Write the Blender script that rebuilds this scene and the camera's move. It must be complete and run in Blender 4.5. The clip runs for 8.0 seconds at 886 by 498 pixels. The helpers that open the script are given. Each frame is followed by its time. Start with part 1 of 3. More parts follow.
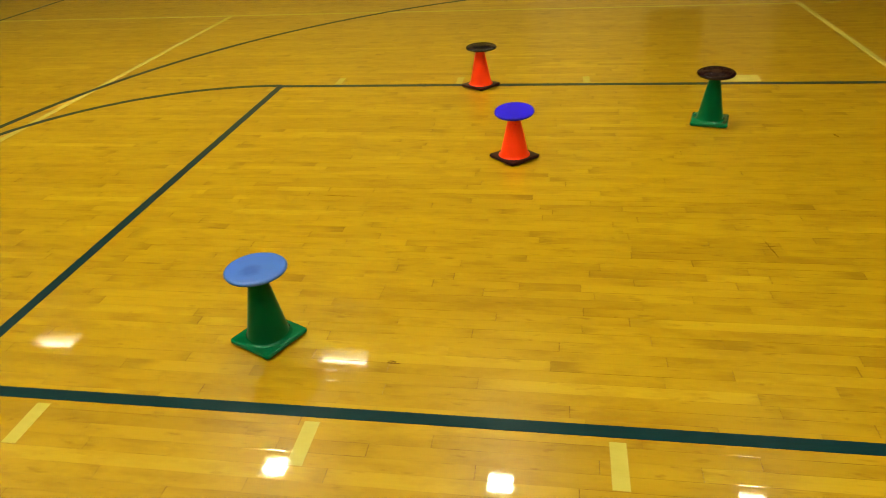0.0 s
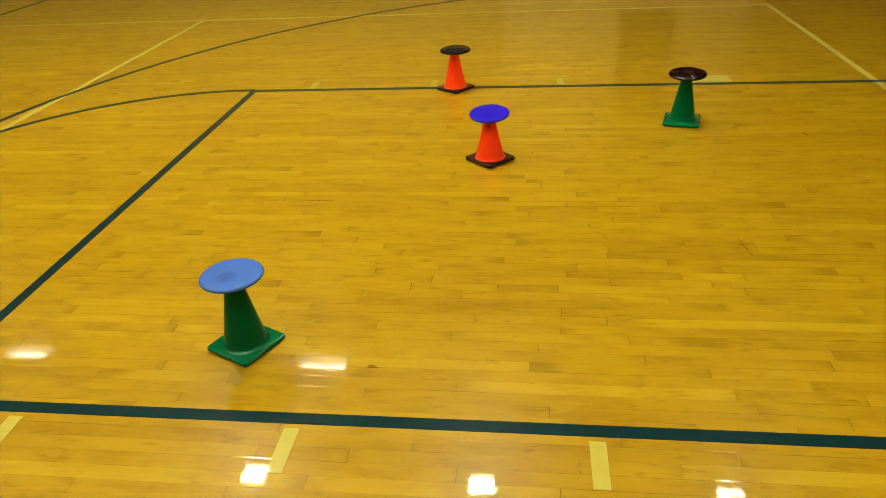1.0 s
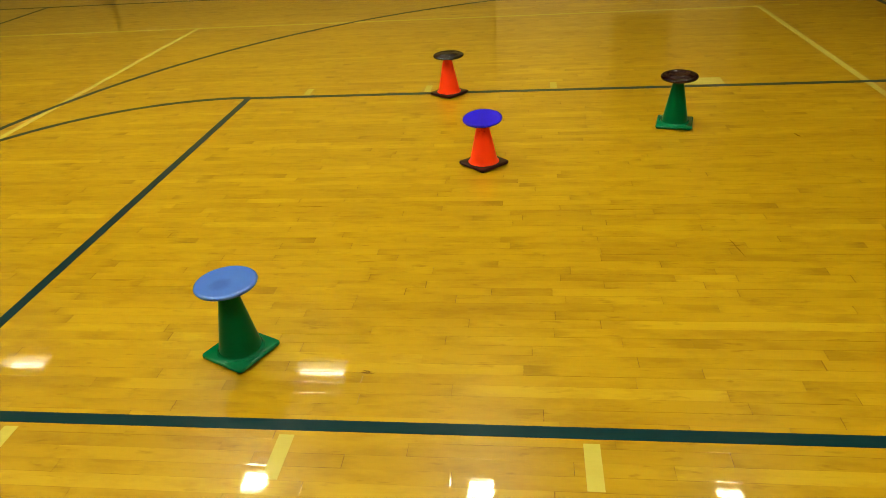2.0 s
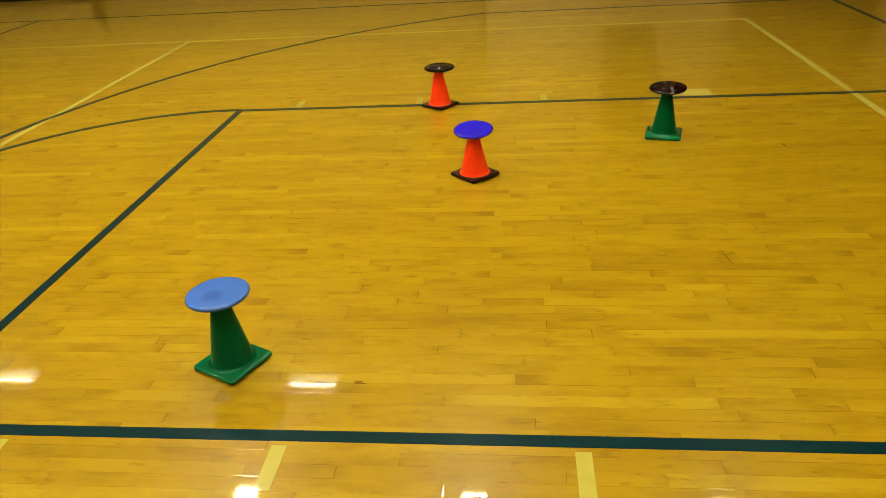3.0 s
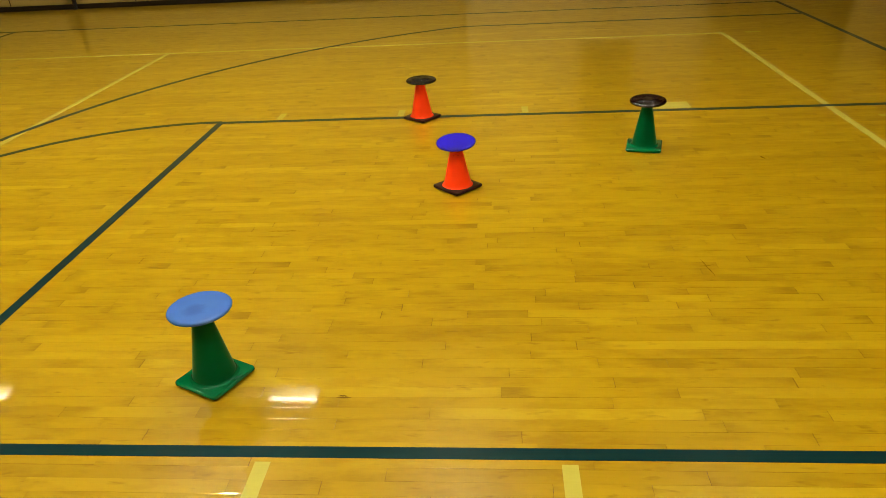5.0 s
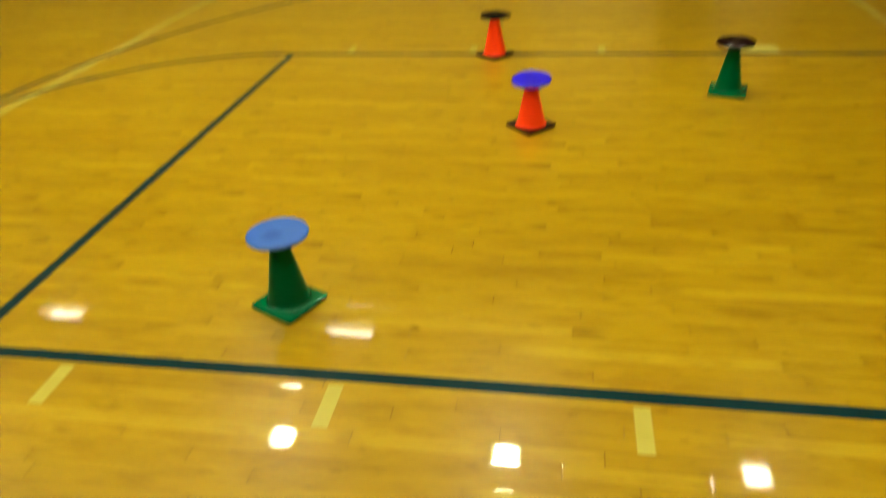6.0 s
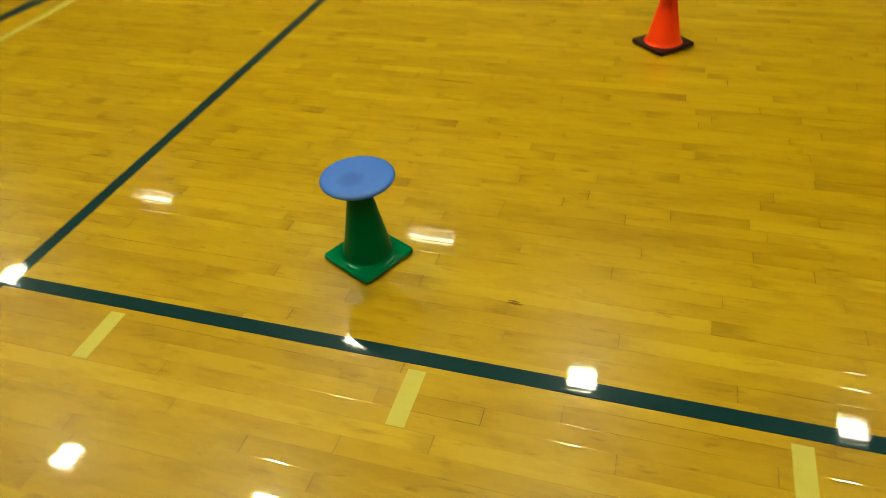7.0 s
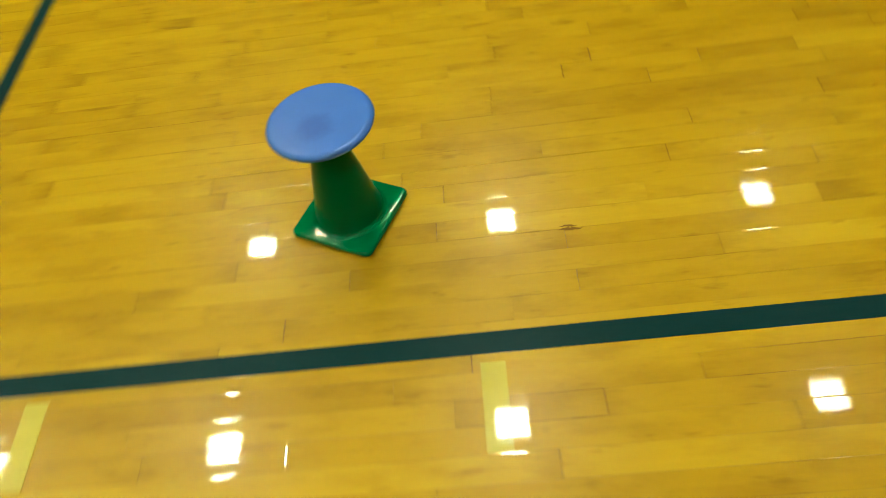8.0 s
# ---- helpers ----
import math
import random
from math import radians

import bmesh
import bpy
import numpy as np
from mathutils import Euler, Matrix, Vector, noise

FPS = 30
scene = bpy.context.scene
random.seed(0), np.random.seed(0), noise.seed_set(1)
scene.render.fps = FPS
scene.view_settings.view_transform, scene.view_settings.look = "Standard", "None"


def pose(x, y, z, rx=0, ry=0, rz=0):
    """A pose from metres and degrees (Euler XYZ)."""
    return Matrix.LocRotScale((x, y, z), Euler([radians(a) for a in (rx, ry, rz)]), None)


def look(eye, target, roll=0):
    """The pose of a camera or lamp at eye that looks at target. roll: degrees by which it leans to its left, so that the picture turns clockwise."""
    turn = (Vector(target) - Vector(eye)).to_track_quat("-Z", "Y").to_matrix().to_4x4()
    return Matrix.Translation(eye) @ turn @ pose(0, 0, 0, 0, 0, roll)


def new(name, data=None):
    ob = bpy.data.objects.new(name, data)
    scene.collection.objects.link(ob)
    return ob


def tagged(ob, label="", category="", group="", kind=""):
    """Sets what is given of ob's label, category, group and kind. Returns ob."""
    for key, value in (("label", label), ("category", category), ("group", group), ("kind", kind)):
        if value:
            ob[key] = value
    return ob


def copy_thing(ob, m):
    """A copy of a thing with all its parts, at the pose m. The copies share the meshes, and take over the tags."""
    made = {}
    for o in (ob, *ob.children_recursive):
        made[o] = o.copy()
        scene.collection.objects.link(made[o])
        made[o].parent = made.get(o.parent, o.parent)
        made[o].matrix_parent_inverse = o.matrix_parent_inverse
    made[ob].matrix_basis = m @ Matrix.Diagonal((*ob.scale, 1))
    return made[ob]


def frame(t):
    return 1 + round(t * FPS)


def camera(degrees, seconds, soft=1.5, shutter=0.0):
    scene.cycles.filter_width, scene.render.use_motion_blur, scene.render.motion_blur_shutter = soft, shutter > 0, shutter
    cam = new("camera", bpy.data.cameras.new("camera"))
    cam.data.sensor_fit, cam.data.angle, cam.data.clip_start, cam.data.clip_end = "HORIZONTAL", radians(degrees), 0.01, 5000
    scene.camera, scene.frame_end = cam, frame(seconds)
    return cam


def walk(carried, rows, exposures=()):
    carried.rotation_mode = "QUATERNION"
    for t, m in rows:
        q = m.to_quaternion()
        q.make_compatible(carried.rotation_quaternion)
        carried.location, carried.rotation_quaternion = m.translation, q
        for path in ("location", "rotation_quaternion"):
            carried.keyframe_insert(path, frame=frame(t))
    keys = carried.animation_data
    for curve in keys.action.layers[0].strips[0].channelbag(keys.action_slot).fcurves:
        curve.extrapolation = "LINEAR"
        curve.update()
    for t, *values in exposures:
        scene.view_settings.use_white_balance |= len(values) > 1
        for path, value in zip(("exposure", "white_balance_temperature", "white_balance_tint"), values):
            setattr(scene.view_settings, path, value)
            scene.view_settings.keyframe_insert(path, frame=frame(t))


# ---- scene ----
cam = camera(63.9, 8.0, soft=0.7, shutter=0.6)
PATH = [
    (0, (2.178, -1.676, 1.604), (1.871, 0.035, 0.615), -3.4),
    (0.5, (2.191, -1.67, 1.606), (1.938, 0.058, 0.631), -3.4),
    (1, (2.177, -1.675, 1.603), (1.933, 0.048, 0.618), -3.3),
    (1.5, (2.19, -1.677, 1.607), (1.943, 0.046, 0.623), -3.7),
    (3, (2.199, -1.696, 1.61), (1.983, 0.052, 0.663), -3.8),
    (3.5, (2.196, -1.702, 1.611), (1.984, 0.047, 0.663), -3.0),
    (4, (2.187, -1.706, 1.611), (1.975, 0.056, 0.688), -3.2),
    (4.2, (2.199, -1.691, 1.613), (2.008, 0.07, 0.686), -3.4),
    (5.3, (2.174, -1.69, 1.605), (2.013, 0.08, 0.686), -3.2),
    (5.5, (2.168, -1.709, 1.596), (1.977, 0.057, 0.677), -3.4),
    (5.8, (2.141, -1.71, 1.608), (1.925, 0.027, 0.641), -2.3),
    (5.9, (2.114, -1.714, 1.598), (1.855, 0.006, 0.612), -2.0),
    (6, (2.109, -1.695, 1.574), (1.796, -0.021, 0.525), -3.2),
    (6.1, (2.094, -1.654, 1.57), (1.783, -0.021, 0.457), -2.9),
    (6.2, (2.101, -1.583, 1.57), (1.759, 0.022, 0.426), -3.2),
    (6.3, (2.074, -1.539, 1.57), (1.705, 0.054, 0.418), -3.3),
    (6.5, (2.052, -1.444, 1.564), (1.62, 0.122, 0.398), -3.0),
    (6.7, (2.021, -1.349, 1.54), (1.491, 0.169, 0.351), -4.1),
    (6.8, (1.992, -1.313, 1.52), (1.454, 0.185, 0.309), -4.0),
    (7, (1.932, -1.227, 1.48), (1.425, 0.231, 0.207), -4.1),
    (7.2, (1.797, -1.161, 1.468), (1.433, 0.307, 0.16), -3.8),
    (7.3, (1.729, -1.116, 1.467), (1.406, 0.339, 0.135), -4.7),
    (7.5, (1.589, -1.072, 1.451), (1.322, 0.37, 0.09), -5.4),
    (7.7, (1.525, -0.982, 1.369), (1.282, 0.35, -0.104), -7.3),
    (7.8, (1.482, -0.919, 1.37), (1.286, 0.363, -0.153), -7.6),
    (7.9, (1.486, -0.817, 1.321), (1.285, 0.426, -0.234), -10.7),
    (8, (1.453, -0.718, 1.285), (1.304, 0.483, -0.307), -11.6),
]
walk(cam, [(t, look(eye, target, roll)) for t, eye, target, roll in PATH],
     [(0.0, -0.02, 6500, 10), (5.5, -0.01, 6480, 8), (6.2, -0.11, 6450, 1), (7.0, -0.24, 6400, -3), (7.5, -0.19, 6390, -4), (7.7, -0.12, 6380, -4), (8.0, -0.13, 6200, -3)])

# ---- world and light ----
world = bpy.data.worlds.new("world")
scene.world = world
world.use_nodes = True
world.node_tree.nodes["Background"].inputs["Color"].default_value = (0.9, 0.85, 0.75, 1)
world.node_tree.nodes["Background"].inputs["Strength"].default_value = 0.02
LAMP = 372.0

# ---- plan, in metres ----
# x runs along the lane towards the baseline, y away from the near lane line.
INCH = 0.0254
LANE = 142 * INCH          # between the centres of the two lane lines
MID = LANE / 2             # the court's long axis
BASELINE = 5.80
SIDELINE = 8.24
HALFWAY = -4.63
END_LINE, ATTACK = 4.60, -1.585
VOLLEY_SIDE = 6.36
BOARD, BOARD_0 = 0.0565, 0.048   # strip width of the floor, and one joint
X0, X1, Y0, Y1, TOP = -13.0, 8.4, -6.5, 10.33, 7.2


# ---- materials ----
def material(name, color=(0.5, 0.5, 0.5), rough=0.5, metal=0.0, ior=1.5):
    m = bpy.data.materials.new(name)
    m.use_nodes = True
    b = m.node_tree.nodes["Principled BSDF"]
    b.inputs["Base Color"].default_value = (*color, 1)
    b.inputs["Roughness"].default_value = rough
    b.inputs["Metallic"].default_value = metal
    b.inputs["IOR"].default_value = ior
    return m


class Nodes:
    """Short hand for node trees."""

    def __init__(self, m):
        self.tree = m.node_tree
        self.bsdf = m.node_tree.nodes["Principled BSDF"]

    def add(self, kind, **props):
        n = self.tree.nodes.new(kind)
        for key, value in props.items():
            setattr(n, key, value)
        return n

    def put(self, value, socket):
        if isinstance(value, bpy.types.NodeSocket):
            self.tree.links.new(value, socket)
        else:
            socket.default_value = value

    def math(self, op, a, b=0.0, c=0.0, clamp=False):
        n = self.add("ShaderNodeMath", operation=op, use_clamp=clamp)
        for v, s in zip((a, b, c), n.inputs):
            self.put(v, s)
        return n.outputs[0]

    def mix(self, fac, a, b, blend="MIX"):
        n = self.add("ShaderNodeMix", data_type="RGBA", blend_type=blend)
        for v, s in ((fac, n.inputs[0]), (a, n.inputs[6]), (b, n.inputs[7])):
            self.put(v if isinstance(v, (bpy.types.NodeSocket, float, int)) else (*v, 1), s)
        return n.outputs[2]

    def position(self, sx=1.0, sy=1.0, sz=1.0, shift=None):
        g = self.add("ShaderNodeNewGeometry")
        n = self.add("ShaderNodeVectorMath", operation="MULTIPLY")
        self.put(g.outputs["Position"], n.inputs[0])
        n.inputs[1].default_value = (sx, sy, sz)
        if shift is None:
            return n.outputs[0]
        a = self.add("ShaderNodeVectorMath", operation="ADD")
        c = self.add("ShaderNodeCombineXYZ")
        for s in c.inputs:
            self.put(shift, s)
        self.put(n.outputs[0], a.inputs[0])
        self.put(c.outputs[0], a.inputs[1])
        return a.outputs[0]

    def noise(self, vector, scale, detail=3.0, rough=0.5):
        n = self.add("ShaderNodeTexNoise")
        self.put(vector, n.inputs["Vector"])
        n.inputs["Scale"].default_value, n.inputs["Detail"].default_value, n.inputs["Roughness"].default_value = scale, detail, rough
        return n.outputs["Fac"]

    def ramp(self, fac, stops):
        n = self.add("ShaderNodeValToRGB")
        self.put(fac, n.inputs[0])
        e = n.color_ramp.elements
        while len(e) < len(stops):
            e.new(0.5)
        for item, (at, color) in zip(e, stops):
            item.position, item.color = at, (*color, 1)
        return n.outputs[0]

    def span(self, value, a, b, c=0.0, d=1.0):
        n = self.add("ShaderNodeMapRange")
        for v, s in zip((value, a, b, c, d), n.inputs):
            self.put(v, s)
        return n.outputs[0]

    def bump(self, height, strength, distance):
        n = self.add("ShaderNodeBump")
        n.inputs["Strength"].default_value, n.inputs["Distance"].default_value = strength, distance
        self.put(height, n.inputs["Height"])
        self.put(n.outputs[0], self.bsdf.inputs["Normal"])


def varnish(n, scuff):
    """A hard glossy coat over a duller ground."""
    n.bsdf.inputs["Roughness"].default_value = 0.30
    n.bsdf.inputs["Specular IOR Level"].default_value = 0.19
    n.put(n.span(n.noise(n.position(7, 70, 1), 1.0, 4, 0.7), 0.35, 0.62, 1.0, 0.62), n.bsdf.inputs["Coat Weight"])
    n.bsdf.inputs["Coat IOR"].default_value = 1.5
    n.put(n.span(scuff, 0.3, 0.75, 0.020, 0.050), n.bsdf.inputs["Coat Roughness"])


def cupping(n, fine=0.0):
    """Relief of the laid strips in millimetres: each a little cupped and tilted, worn down at its edges."""
    sep = n.add("ShaderNodeSeparateXYZ")
    n.put(n.position(), sep.inputs[0])
    row = n.math("DIVIDE", n.math("SUBTRACT", sep.outputs[1], BOARD_0 - 200 * BOARD), BOARD)
    u = n.math("SUBTRACT", n.math("FRACT", row), 0.5)
    spot = n.add("ShaderNodeCombineXYZ")
    n.put(n.math("MULTIPLY", sep.outputs[0], 0.55), spot.inputs[0])
    n.put(n.math("MULTIPLY", n.math("FLOOR", row), 7.7), spot.inputs[1])
    cup = n.span(n.noise(spot.outputs[0], 1.0, 1), 0.25, 0.75, -0.03, 0.10)
    shifted = n.add("ShaderNodeVectorMath", operation="ADD")
    n.put(spot.outputs[0], shifted.inputs[0])
    shifted.inputs[1].default_value = (31, 3.3, 5)
    tilt = n.span(n.noise(shifted.outputs[0], 1.0, 1), 0.25, 0.75, -0.06, 0.06)
    wear = n.span(n.noise(n.position(6.0, 30, 1), 1.0, 2, 0.5), 0.42, 0.68, 0.0, -0.014)
    edge = n.math("MULTIPLY", n.span(n.math("ABSOLUTE", u), 0.43, 0.5, 0.0, 0.8), wear)
    height = n.math("ADD", n.math("MULTIPLY", n.math("MULTIPLY", u, u), n.math("MULTIPLY", cup, -1.0)), n.math("MULTIPLY", u, tilt))
    height = n.math("ADD", height, edge)
    height = n.math("ADD", height, n.math("MULTIPLY", n.noise(n.position(1.6, 15, 1), 1.0, 2, 0.5), 0.03))
    height = n.math("ADD", height, n.math("MULTIPLY", n.noise(n.position(9, 55, 1), 1.0, 2, 0.6), 0.009))
    if fine:
        height = n.math("ADD", height, n.math("MULTIPLY", fine, 0.0015))
    n.bump(height, 1.0, 0.001)
    n.put(n.bsdf.inputs["Normal"].links[0].from_socket, n.bsdf.inputs["Coat Normal"])


def floor_wood():
    """Varnished maple strips: one tone a strip, fine grain along it, mineral streaks, a worn glossy coat."""
    m = material("maple_strip", rough=0.2)
    n = Nodes(m)
    g, o = n.add("ShaderNodeNewGeometry"), n.add("ShaderNodeObjectInfo")
    chance = n.math("FRACT", n.math("ADD", n.math("MULTIPLY", g.outputs["Random Per Island"], 7.31), n.math("MULTIPLY", o.outputs["Random"], 5.17)))
    tone = n.ramp(chance, [(0.0, (0.448, 0.277, 0.005)), (0.14, (0.486, 0.307, 0.005)), (0.5, (0.508, 0.326, 0.006)),
                           (0.86, (0.528, 0.342, 0.007)), (1.0, (0.580, 0.390, 0.011))])
    shift = n.math("MULTIPLY", chance, 31.0)
    uv, across = n.add("ShaderNodeSeparateXYZ"), n.add("ShaderNodeSeparateXYZ")
    n.put(n.add("ShaderNodeUVMap", uv_map="ends").outputs[0], uv.inputs[0])
    n.put(n.add("ShaderNodeUVMap", uv_map="sides").outputs[0], across.inputs[0])
    grain = n.noise(n.position(2.2, 60, 1, shift), 1.6, 4, 0.6)
    tone = n.mix(n.span(grain, 0.32, 0.72, 0.0, 0.3), tone, n.mix(1.0, tone, (0.84, 0.80, 0.66), "MULTIPLY"))
    patch = n.noise(n.position(3.0, 9, 1, shift), 1.3, 4, 0.62)
    tone = n.mix(n.span(patch, 0.47, 0.66, 0.0, 0.8), tone, n.mix(1.0, tone, (0.80, 0.74, 0.58), "MULTIPLY"))
    streak = n.noise(n.position(7.0, 30, 1, shift), 1.1, 3, 0.6)
    tone = n.mix(n.span(streak, 0.62, 0.76, 0.0, 0.55), tone, n.mix(1.0, tone, (0.52, 0.42, 0.25), "MULTIPLY"))
    knot = n.noise(n.position(9.0, 20, 1, shift), 1.5, 2, 0.5)
    tone = n.mix(n.span(knot, 0.70, 0.80, 0.0, 0.4), tone, n.mix(1.0, tone, (0.45, 0.32, 0.16), "MULTIPLY"))
    # dirt that has crept in at some of the strips' ends
    for k, side in enumerate((uv.outputs[0], uv.outputs[1])):
        some = n.math("FRACT", n.math("MULTIPLY", chance, 17.0 + 12.0 * k))
        reach = n.math("MULTIPLY", n.math("POWER", some, 9.0), 0.13)
        ragged = n.math("ADD", side, n.math("MULTIPLY", n.math("SUBTRACT", n.noise(n.position(9, 60, 1, shift), 1.0, 4, 0.7), 0.5), 0.16))
        stain = n.math("MULTIPLY", n.span(n.math("SUBTRACT", ragged, reach), 0.02, -0.06, 0.0, 1.0), 0.42)
        tone = n.mix(stain, tone, n.mix(1.0, tone, (0.50, 0.40, 0.26), "MULTIPLY"))
    # dark hairlines where a joint has opened, along part of a strip's side or across its end
    for k, side in enumerate((across.outputs[0], across.outputs[1])):
        worn = n.span(n.noise(n.position(1.7, 23, 1, n.math("ADD", shift, 9.0 * k)), 1.0, 3, 0.6), 0.49, 0.64, 0.0, 1.0)
        width = n.math("MULTIPLY", n.noise(n.position(22, 90, 1, shift), 1.0, 2, 0.6), 0.0040)
        line = n.math("MULTIPLY", n.span(n.math("SUBTRACT", side, width), 0.0, -0.0014, 0.0, 0.66), worn)
        tone = n.mix(line, tone, n.mix(1.0, tone, (0.36, 0.25, 0.11), "MULTIPLY"))
    for k, side in enumerate((uv.outputs[0], uv.outputs[1])):
        some = n.span(n.math("FRACT", n.math("MULTIPLY", chance, 43.0 + 19.0 * k)), 0.4, 0.9, 0.0, 0.75)
        width = n.math("MULTIPLY", n.noise(n.position(60, 40, 1, shift), 1.0, 2, 0.6), 0.0042)
        line = n.math("MULTIPLY", n.span(n.math("SUBTRACT", side, width), 0.0, -0.0015, 0.0, 1.0), some)
        tone = n.mix(line, tone, n.mix(1.0, tone, (0.36, 0.24, 0.10), "MULTIPLY"))
    cloud = n.noise(n.position(0.7, 4.0, 1), 0.9, 4, 0.6)
    tone = n.mix(n.span(cloud, 0.42, 0.68, 0.0, 0.75), tone, n.mix(1.0, tone, (0.86, 0.80, 0.7), "MULTIPLY"))
    n.put(tone, n.bsdf.inputs["Base Color"])
    scuff = n.noise(n.position(1, 4, 1), 3.0, 4, 0.6)
    varnish(n, scuff)
    cupping(n, grain)
    return m


def paint(name, color, dull):
    """Floor paint under the varnish, with the strips' joints showing through."""
    m = material(name, rough=0.2)
    n = Nodes(m)
    worn = n.noise(n.position(1, 3, 1), 9.0, 4, 0.65)
    n.put(n.mix(n.span(worn, 0.35, 0.75, 0.0, 0.5), color, dull), n.bsdf.inputs["Base Color"])
    varnish(n, n.noise(n.position(1, 4, 1), 4.0, 3))
    n.bsdf.inputs["Specular IOR Level"].default_value = 0.05
    cupping(n)
    return m


def plastic(name, color, dull, rough=0.35, scale=30.0, relief=0.0, gloss=0.5, worn=0.0):
    """Moulded plastic or rubber with scuffs and fine relief."""
    m = material(name, color, rough)
    n = Nodes(m)
    t = n.add("ShaderNodeTexCoord").outputs["Object"]
    big, fine = n.noise(t, scale, 4, 0.6), n.noise(t, scale * 9, 2)
    n.put(n.mix(n.span(big, 0.35, 0.72, 0.0, 0.6), color, dull), n.bsdf.inputs["Base Color"])
    n.bsdf.inputs["Specular IOR Level"].default_value = gloss
    if relief:
        n.bump(fine, relief, 0.001)
    if worn:
        # rubbed, darker middle
        d = n.add("ShaderNodeVectorMath", operation="LENGTH")
        off = n.add("ShaderNodeVectorMath", operation="ADD")
        n.put(t, off.inputs[0])
        off.inputs[1].default_value = (0.006, 0.026, 0)
        n.put(off.outputs[0], d.inputs[0])
        rubbed = n.math("MULTIPLY", n.span(n.math("ADD", d.outputs["Value"], n.math("MULTIPLY", n.noise(t, 45, 4, 0.7), 0.05)), 0.045, 0.075, 1.0, 0.0), worn)
        base = n.bsdf.inputs["Base Color"].links[0].from_socket
        n.put(n.mix(rubbed, base, n.mix(1.0, base, (0.70, 0.72, 0.80), "MULTIPLY")), n.bsdf.inputs["Base Color"])
    return m


def smudged(name, color, dull, dirt):
    """The same vinyl, with dark rub marks below the tip."""
    m = plastic(name, color, dull, 0.40, 20, gloss=0.2)
    n = Nodes(m)
    t = n.add("ShaderNodeTexCoord").outputs["Object"]
    sep = n.add("ShaderNodeSeparateXYZ")
    n.put(t, sep.inputs[0])
    high = n.math("MULTIPLY", n.span(sep.outputs[2], 0.185, 0.225, 0.0, 1.0), n.span(sep.outputs[2], 0.245, 0.275, 1.0, 0.0))
    spots = n.span(n.noise(t, 38, 4, 0.65), 0.44, 0.58, 0.0, 0.9)
    base = n.bsdf.inputs["Base Color"].links[0].from_socket
    n.put(n.mix(n.math("MULTIPLY", high, spots), base, dirt), n.bsdf.inputs["Base Color"])
    return m


def wall_paint(name, color, dull, rough=0.6):
    m = material(name, color, rough)
    n = Nodes(m)
    big, fine = n.noise(n.position(), 0.8, 4, 0.6), n.noise(n.position(), 60, 2)
    n.put(n.mix(n.span(big, 0.3, 0.7, 0.0, 0.8), color, dull), n.bsdf.inputs["Base Color"])
    n.bump(fine, 0.15, 0.002)
    return m


def glow(name, color, strength):
    m = material(name, color, 0.4)
    b = m.node_tree.nodes["Principled BSDF"]
    b.inputs["Emission Color"].default_value = (*color, 1)
    b.inputs["Emission Strength"].default_value = strength
    return m


WOOD = floor_wood()
GREEN_PAINT = paint("dark_green_floor_paint", (0.004, 0.030, 0.037), (0.008, 0.040, 0.048))
YELLOW_PAINT = paint("pale_yellow_floor_paint", (0.60, 0.53, 0.10), (0.54, 0.46, 0.07))
SUBFLOOR = material("dark_joint", (0.045, 0.024, 0.006), 0.8)
# same vinyl twice: flank tone darkened for its shade, base tone lighter as lit
GREEN_SHADED = plastic("shaded_green_vinyl", (0.000, 0.135, 0.048), (0.000, 0.120, 0.042), 0.28, 14, 0.3, 0.09)
GREEN_LIT = plastic("lit_glossy_green_vinyl", (0.000, 0.160, 0.058), (0.000, 0.140, 0.050), 0.08, 14, 0.28, 0.40)
# fluorescent: red above 1 paints in a glow, more red than falls on it
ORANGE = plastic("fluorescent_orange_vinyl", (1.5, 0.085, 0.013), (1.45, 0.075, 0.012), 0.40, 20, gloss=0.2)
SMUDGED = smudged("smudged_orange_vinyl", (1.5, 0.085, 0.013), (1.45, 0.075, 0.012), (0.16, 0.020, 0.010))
GREEN_WELD = plastic("beaded_green_vinyl", (0.000, 0.150, 0.054), (0.000, 0.130, 0.046), 0.07, 9, 2.0, 0.35)
RUBBER = plastic("dark_red_black_rubber", (0.022, 0.006, 0.005), (0.034, 0.009, 0.007), 0.45, gloss=0.25)
SKY_BLUE = plastic("light_blue_plastic", (0.058, 0.172, 0.66), (0.053, 0.160, 0.61), 0.26, 12, gloss=0.35, worn=0.8)
VIOLET = plastic("violet_blue_plastic", (0.028, 0.018, 0.74), (0.025, 0.016, 0.68), 0.11, 9, 0.03)
MAROON = plastic("black_maroon_plastic", (0.008, 0.002, 0.003), (0.013, 0.003, 0.004), 0.12, 9, 0.02, 0.36)
BLACK = plastic("black_plastic", (0.006, 0.005, 0.0045), (0.012, 0.009, 0.007), 0.12, 9, 0.02, 0.30)
WALL = wall_paint("tan_wall_paint", (0.34, 0.26, 0.075), (0.31, 0.235, 0.066))
PANEL = wall_paint("beige_panel", (0.42, 0.32, 0.095), (0.385, 0.29, 0.085), 0.5)
PALE = wall_paint("pale_wall_paint", (0.70, 0.555, 0.23), (0.66, 0.52, 0.21))
DULL = wall_paint("dull_brown_wall_paint", (0.28, 0.19, 0.05), (0.25, 0.168, 0.043))
BROWN = wall_paint("brown_wall_paint", (0.045, 0.030, 0.009), (0.036, 0.024, 0.008))
CEILING = wall_paint("ceiling_paint", (0.18, 0.14, 0.04), (0.16, 0.12, 0.035), 0.8)
